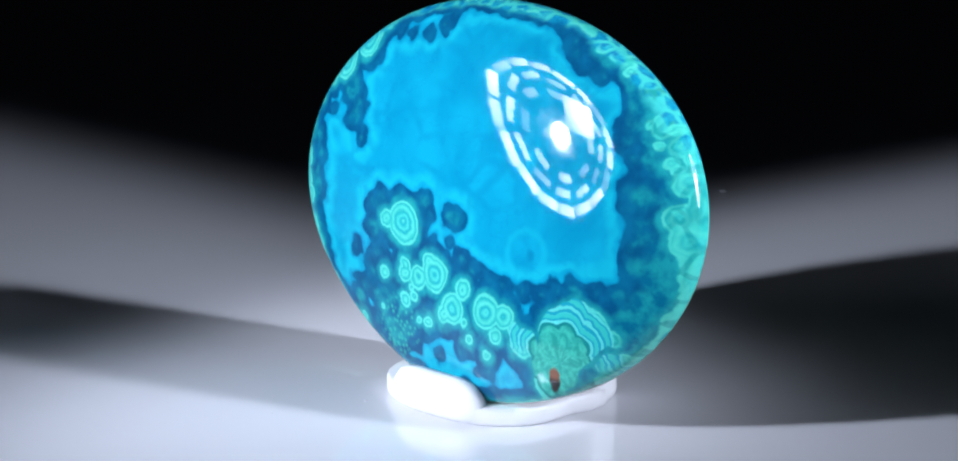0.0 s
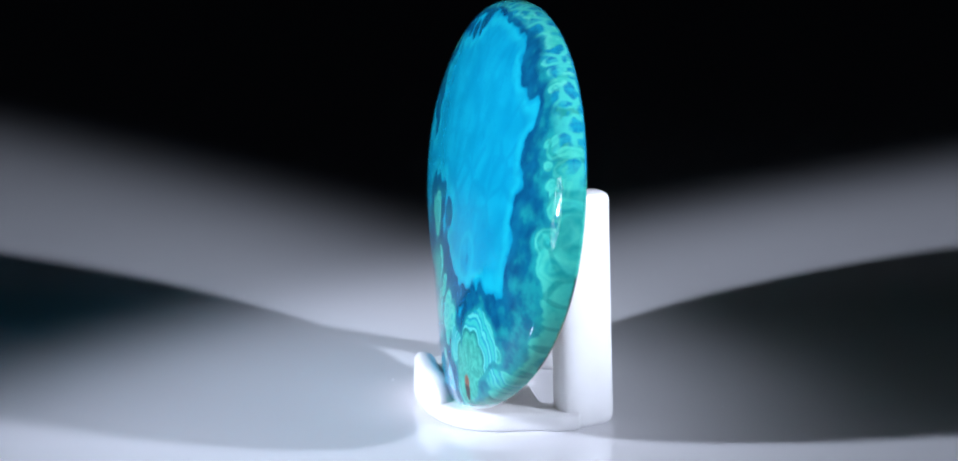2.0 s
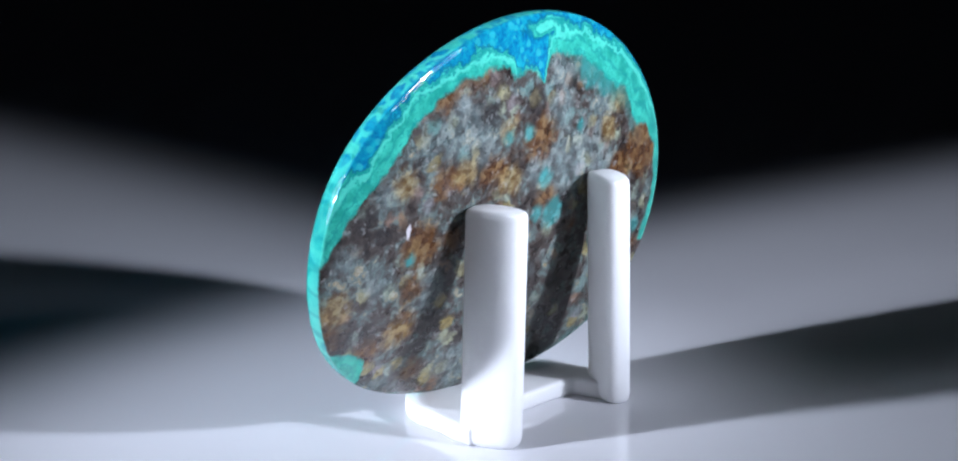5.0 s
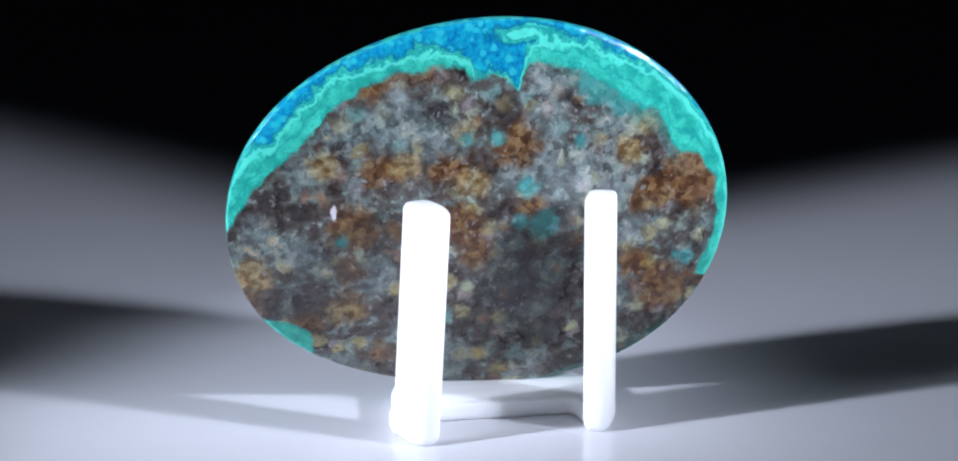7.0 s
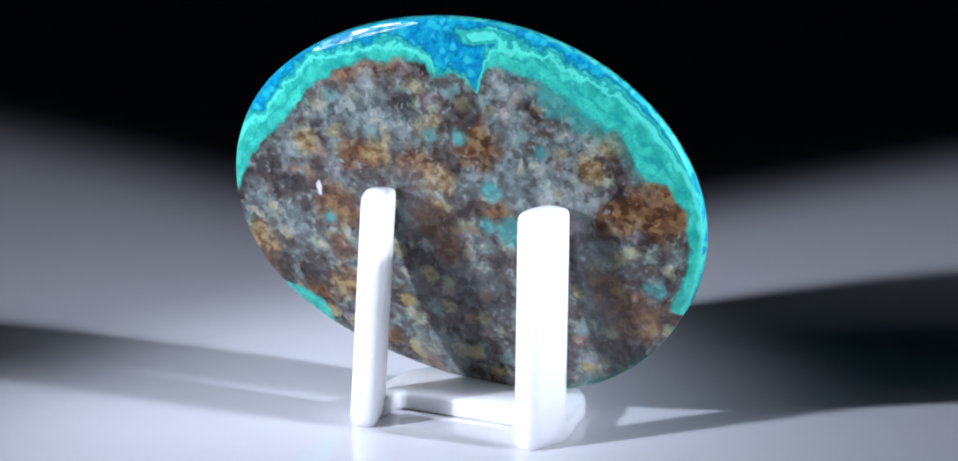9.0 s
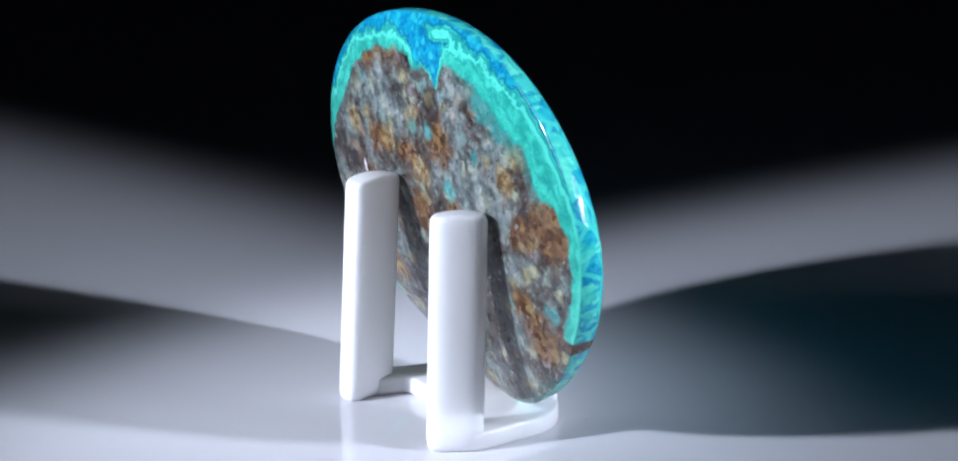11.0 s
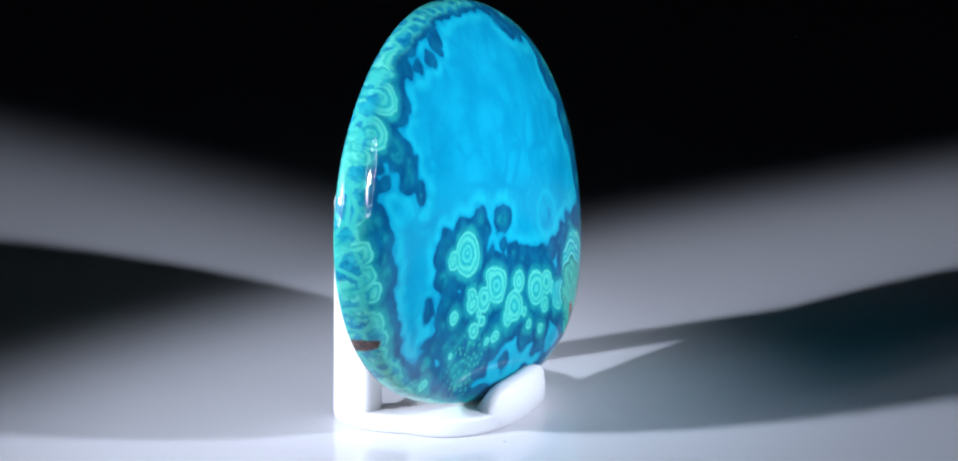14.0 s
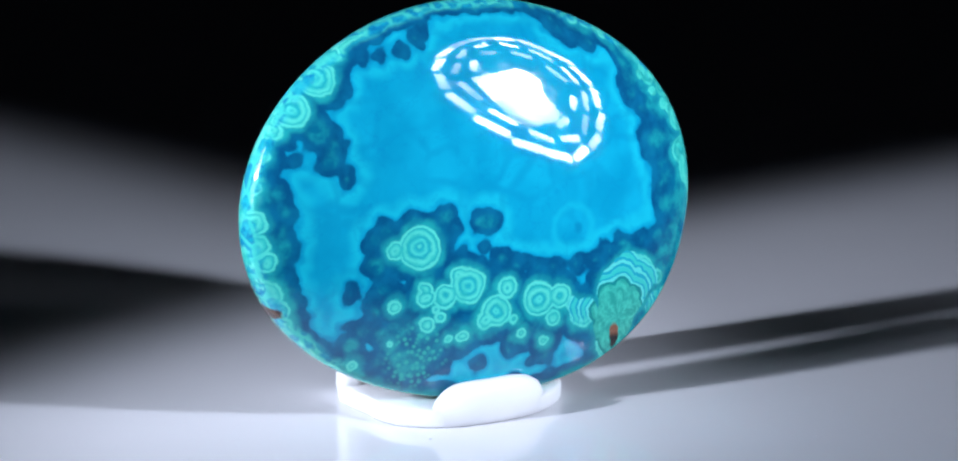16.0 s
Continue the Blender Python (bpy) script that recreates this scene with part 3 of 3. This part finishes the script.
slab("floor", -3, 3, -3, 3, -0.08, -0.03, studio_black, "matt black studio floor under the turntable", "floor")
slab("backdrop", -3, 3, 2.4, 2.5, -0.03, 2.6, studio_black, "matt black studio backdrop in the dark", "backdrop")

turntable = tagged(new("turntable"), "glossy white turntable disc with a few dust specks", "turntable")


def disc(radius, thick, n=160):
    bm = bmesh.new()
    bmesh.ops.create_cone(bm, cap_ends=True, segments=n, radius1=radius, radius2=radius, depth=thick,
                          matrix=Matrix.Translation((0, 0, -thick / 2)))
    rims = [e for e in bm.edges if len(e.link_faces) == 2 and e.calc_face_angle(0) > 1.0]
    bmesh.ops.bevel(bm, geom=rims, offset=0.002, segments=3, profile=0.5, affect="EDGES")
    return bm


part("plate", disc(0.80, 0.028), table_white, turntable)


def speck(x, y, size):
    bm = bmesh.new()
    bmesh.ops.create_icosphere(bm, subdivisions=2, radius=size * MM)
    for v in bm.verts:
        v.co *= 0.75 + 0.5 * noise.noise(v.co * 2500 + Vector((x, y, 0)))
        v.co.z = max(v.co.z * 0.5 + 0.2 * size * MM, 0.0)
    bmesh.ops.translate(bm, verts=bm.verts, vec=(x * MM, y * MM, 0.0))
    return part("dust_speck", smooth(bm), dust_grey, turntable)


for x, y, size in ((-37.0, 92.7, 0.65), (-10.0, -8.2, 0.22), (-14.8, -18.0, 0.12), (6.5, 26.6, 0.12), (-15.0, 24.0, 0.09), (28.0, -26.0, 0.10), (-48.0, 40.0, 0.15)):
    speck(x, y, size)


# ---- lamps beside the camera ----
def studio_lamp(eye, goal, ring_size):
    """A round reflector: a dark back plate in a deep rim, with a frame behind each facet."""
    lamp = tagged(new("studio_lamp"), "round black studio lamp with a ring of bright facets", "studio lamp", "lamps beside the turntable")
    lamp.matrix_world = look(eye, goal)

    def annulus(name, r0, r1, z0, z1, a0=0.0, a1=2 * math.pi, n=64):
        bm = bmesh.new()
        n = max(2, int(n * (a1 - a0) / (2 * math.pi)))
        loops = []
        for i in range(n + 1):
            a = a0 + (a1 - a0) * i / n
            loops.append([bm.verts.new((r * MM * math.cos(a), r * MM * math.sin(a), z * MM)) for r, z in ((r0, z0), (r1, z0), (r1, z1), (r0, z1))])
        for p, q in zip(loops, loops[1:]):
            for k in range(4):
                j = (k + 1) % 4
                bm.faces.new((p[k], p[j], q[j], q[k]))
        bm.faces.new(loops[0])
        bm.faces.new(list(reversed(loops[-1])))
        bmesh.ops.recalc_face_normals(bm, faces=bm.faces)
        return part(name, bm, lamp_black, lamp)

    annulus("rim", 93, 100, -12, 30)
    annulus("back_plate", 0.5, 93.5, 24, 28)
    annulus("core_ring", 30, 34, 4, 26)
    for radius, count, long, wide, _ in FACETS:
        radius = radius * ring_size
        for k in range(count):
            a, half = 2 * math.pi * (k + 0.3) / count, 0.5 * long / radius
            annulus("facet_frame", (radius - wide) * 1000, (radius + wide) * 1000, 16, 25, a - half, a + half, 90)
    bm = bmesh.new()
    bmesh.ops.create_cone(bm, cap_ends=True, segments=64, radius1=0.06, radius2=0.09, depth=0.04, matrix=Matrix.Translation((0, 0, 0.05)))
    part("housing", bm, lamp_black, lamp)
    return lamp


for eye, goal, *_, ring_size in LAMPS:
    studio_lamp(eye, goal, ring_size)

# ---- stone ----
A, B = 28.35 * MM, 21.88 * MM
STONE_AT = pose(0.00051, 0.00325, 0.02321, -10.47, 0, 0)
# waves of the outline: (how many round, cosine part, sine part)
WAVES = ((2, -0.0133, 0.0008), (3, -0.0008, -0.0013), (4, -0.0017, 0.0024), (5, -0.0013, 0.0013))


def stone_outline(a):
    return 1.0 + sum(c * math.cos(k * a) + s * math.sin(k * a) for k, c, s in WAVES)


def stone_bend(u, w):
    return sum(k * u ** i * w ** j for (i, j), k in BEND.items())


def stone_front(u, w, r):
    e = max(0.0, 1.0 - r * r)
    power = min(1.2, max(0.2, 0.262 + 0.101 * w - 0.050 * u * w))
    dome = 6.394 * e ** power * (1 + 0.068 * u + 0.124 * w - 0.094 * u * u - 0.376 * w * w - 0.036 * u * w
                                 + 0.105 * w ** 3 - 0.127 * u * u * w - 0.160 * u ** 3 + 0.123 * w ** 4)
    swell = 0.520 * e ** 0.3 * math.exp(-((u - 0.1) * 2.3) ** 2 - ((w + 0.68) * 4) ** 2)
    return stone_bend(u, w) - dome - swell


def stone_back(u, w, r):
    return stone_bend(u, w) + 2.239 * max(0.0, 1.0 - r * r) ** 0.625 * (1 + 0.273 * u + 0.068 * w)


def stone_mesh(n_around=288, n_rings=48):
    verts, faces = [], []
    rings = [(1, math.sin(0.5 * math.pi * (i / n_rings) ** 0.75)) for i in range(n_rings)]
    rings += [(0, 1.0)]
    rings += [(-1, math.sin(0.5 * math.pi * (i / n_rings) ** 0.75)) for i in reversed(range(n_rings))]
    turns = [2 * math.pi * k / n_around for k in range(n_around)]
    edge = [(math.cos(a) * stone_outline(a), math.sin(a) * stone_outline(a)) for a in turns]
    for side, r in rings:
        for u, w in edge if r > 1e-9 else [(0.0, 0.0)]:
            u, w = u * r, w * r
            y = stone_back(u, w, r) if side < 0 else stone_front(u, w, r)
            verts.append((u * A, y * MM, w * B))
    last = len(verts) - 1
    n = n_around
    first = lambda ring: 1 + (ring - 1) * n
    total = len(rings)
    for k in range(n):
        j = (k + 1) % n
        faces.append((0, 1 + k, 1 + j))
        for ring in range(1, total - 2):
            a, b = first(ring), first(ring + 1)
            faces.append((a + k, b + k, b + j, a + j))
        a = first(total - 2)
        faces.append((a + k, last, a + j))
    me = bpy.data.meshes.new("polished_stone")
    me.from_pydata(verts, [], faces)
    me.update()
    bm = bmesh.new()
    bm.from_mesh(me)
    bmesh.ops.recalc_face_normals(bm, faces=bm.faces)
    for f in bm.faces:
        f.smooth = True
    bm.to_mesh(me)
    bm.free()
    return me


me = stone_mesh()
me.materials.append(banded_stone)
stone = tagged(new("polished_stone", me),
               "polished blue and green banded stone with a mottled brown back", "stone")

# ---- stand ----
stand = tagged(new("display_stand"), "small white acrylic display stand with two posts and a front lip", "display stand")


CX = -1.4


def base_plate():
    bm = bmesh.new()
    ring = []
    for i in range(49):
        a = math.pi + math.pi * i / 48
        c, s = math.cos(a), math.sin(a)
        p = 2 / 2.3
        ring.append((CX + 11.6 * math.copysign(abs(c) ** p, c), 2.0 - 8.8 * abs(s) ** p))
    ring += [(10.4, 4.0), (11.2, 6.4), (11.1, 9.2), (7.4, 9.2), (7.1, 6.2), (6.5, 5.6), (-8.9, 5.6), (-9.6, 6.2), (-10.2, 9.2), (-13.3, 9.4), (-14.0, 7.4), (-13.7, 4.8)]
    low = [bm.verts.new((x * MM, y * MM, 0.0)) for x, y in ring]
    f = bm.faces.new(low)
    top = bmesh.ops.extrude_face_region(bm, geom=[f])
    for v in [g for g in top["geom"] if isinstance(g, bmesh.types.BMVert)]:
        v.co.z = 2.15 * MM
    bmesh.ops.recalc_face_normals(bm, faces=bm.faces)
    sharp = [e for e in bm.edges if len(e.link_faces) == 2 and e.calc_face_angle(0) > 0.7]
    bmesh.ops.bevel(bm, geom=sharp, offset=0.45 * MM, segments=3, profile=0.5, affect="EDGES")
    return smooth(bm)


def front_lip():
    """A low wall along the front that rises to a hook in the middle, concave inside."""
    bm = bmesh.new()
    rows = []
    n = 64
    for i in range(n + 1):
        turn = -38 + 76 * i / n
        a = radians(270 + turn)
        s = min(1.0, abs(turn) / 36)
        h = 1.9 + 3.0 * (1 - s ** 4) ** 0.8
        sunk = 0.35 * s ** 6
        section = [(0.35, 0.05), (0.0, 0.4), (0.0, h * 0.5), (0.05, h - 0.7), (0.4, h - 0.15), (1.1, h), (1.9, h - 0.2), (2.3, h - 0.6), (2.5, 1.9 + (h - 1.9) * 0.5), (2.9, 1.9 + (h - 1.9) * 0.17), (3.8, 1.9), (3.8, 0.05)]
        c, sn = math.cos(a), math.sin(a)
        p = 2 / 2.3
        row = []
        for d, z in section:
            d += sunk
            x = CX + (11.65 - d) * math.copysign(abs(c) ** p, c)
            y = 2.0 - (8.87 - d) * abs(sn) ** p
            row.append(bm.verts.new((x * MM, y * MM, z * MM)))
        rows.append(row)
    for p, q in zip(rows, rows[1:]):
        for k in range(len(p) - 1):
            bm.faces.new((p[k], q[k], q[k + 1], p[k + 1]))
        bm.faces.new((p[-1], q[-1], q[0], p[0]))
    bm.faces.new(list(reversed(rows[0])))
    bm.faces.new(rows[-1])
    bmesh.ops.recalc_face_normals(bm, faces=bm.faces)
    return smooth(bm)


part("base_plate", base_plate(), acrylic, stand)
part("front_lip", front_lip(), acrylic, stand)


def post(x, y, yaw, lean_x, lean_y, height, out, inner, deep, side):
    """An upright cut from a thick ring: round outside, flat inside, slightly domed on top."""
    bm = bmesh.new()
    n = 48
    levels = [(0.0, 0.55), (0.2, 0.30), (0.55, 0.10), (1.1, 0.0), (2.0, 0.0), (height * 0.5, 0.0), (height - 0.7, 0.0), (height - 0.35, 0.06), (height - 0.1, 0.20), (height, 0.42)]
    ca, sa = math.cos(radians(yaw)), math.sin(radians(yaw))
    rows = []
    for z, inset in levels:
        row = []
        for k in range(n):
            a = 2 * math.pi * k / n
            c, s = math.cos(a), math.sin(a)
            p = 2 / (2.9 if c * side > 0 else 3.8)
            u = ((out if c * side > 0 else inner) - inset) * math.copysign(abs(c) ** p, c)
            v = (deep - inset) * math.copysign(abs(s) ** p, s)
            top = 0.35 * (1 - (v / deep) ** 2) if z > height - 0.5 else 0.0
            f = z / height
            row.append(bm.verts.new(((x + u * ca - v * sa + lean_x * f) * MM, (y + u * sa + v * ca + lean_y * f) * MM, (z + top) * MM)))
        rows.append(row)
    for p, q in zip(rows, rows[1:]):
        for k in range(n):
            j = (k + 1) % n
            bm.faces.new((p[k], p[j], q[j], q[k]))
    bm.faces.new(list(reversed(rows[0])))
    bm.faces.new(rows[-1])
    return smooth(bm)


part("post", post(8.75, 10.0, 19, -1.43, -0.50, 25.7, 1.9, 1.50, 3.40, 1), acrylic, stand)
part("post", post(-12.0, 9.2, -20, -0.03, -0.54, 25.8, 1.40, 1.85, 3.05, -1), acrylic, stand)


def motions():
    times = [0.5 * k for k in range(33)]
    walk(stone, [(t, turned(t) @ STONE_AT) for t in times])
    walk(turntable, [(t, turned(t)) for t in times])
    walk(stand, [(t, turned(t)) for t in times])


motions()
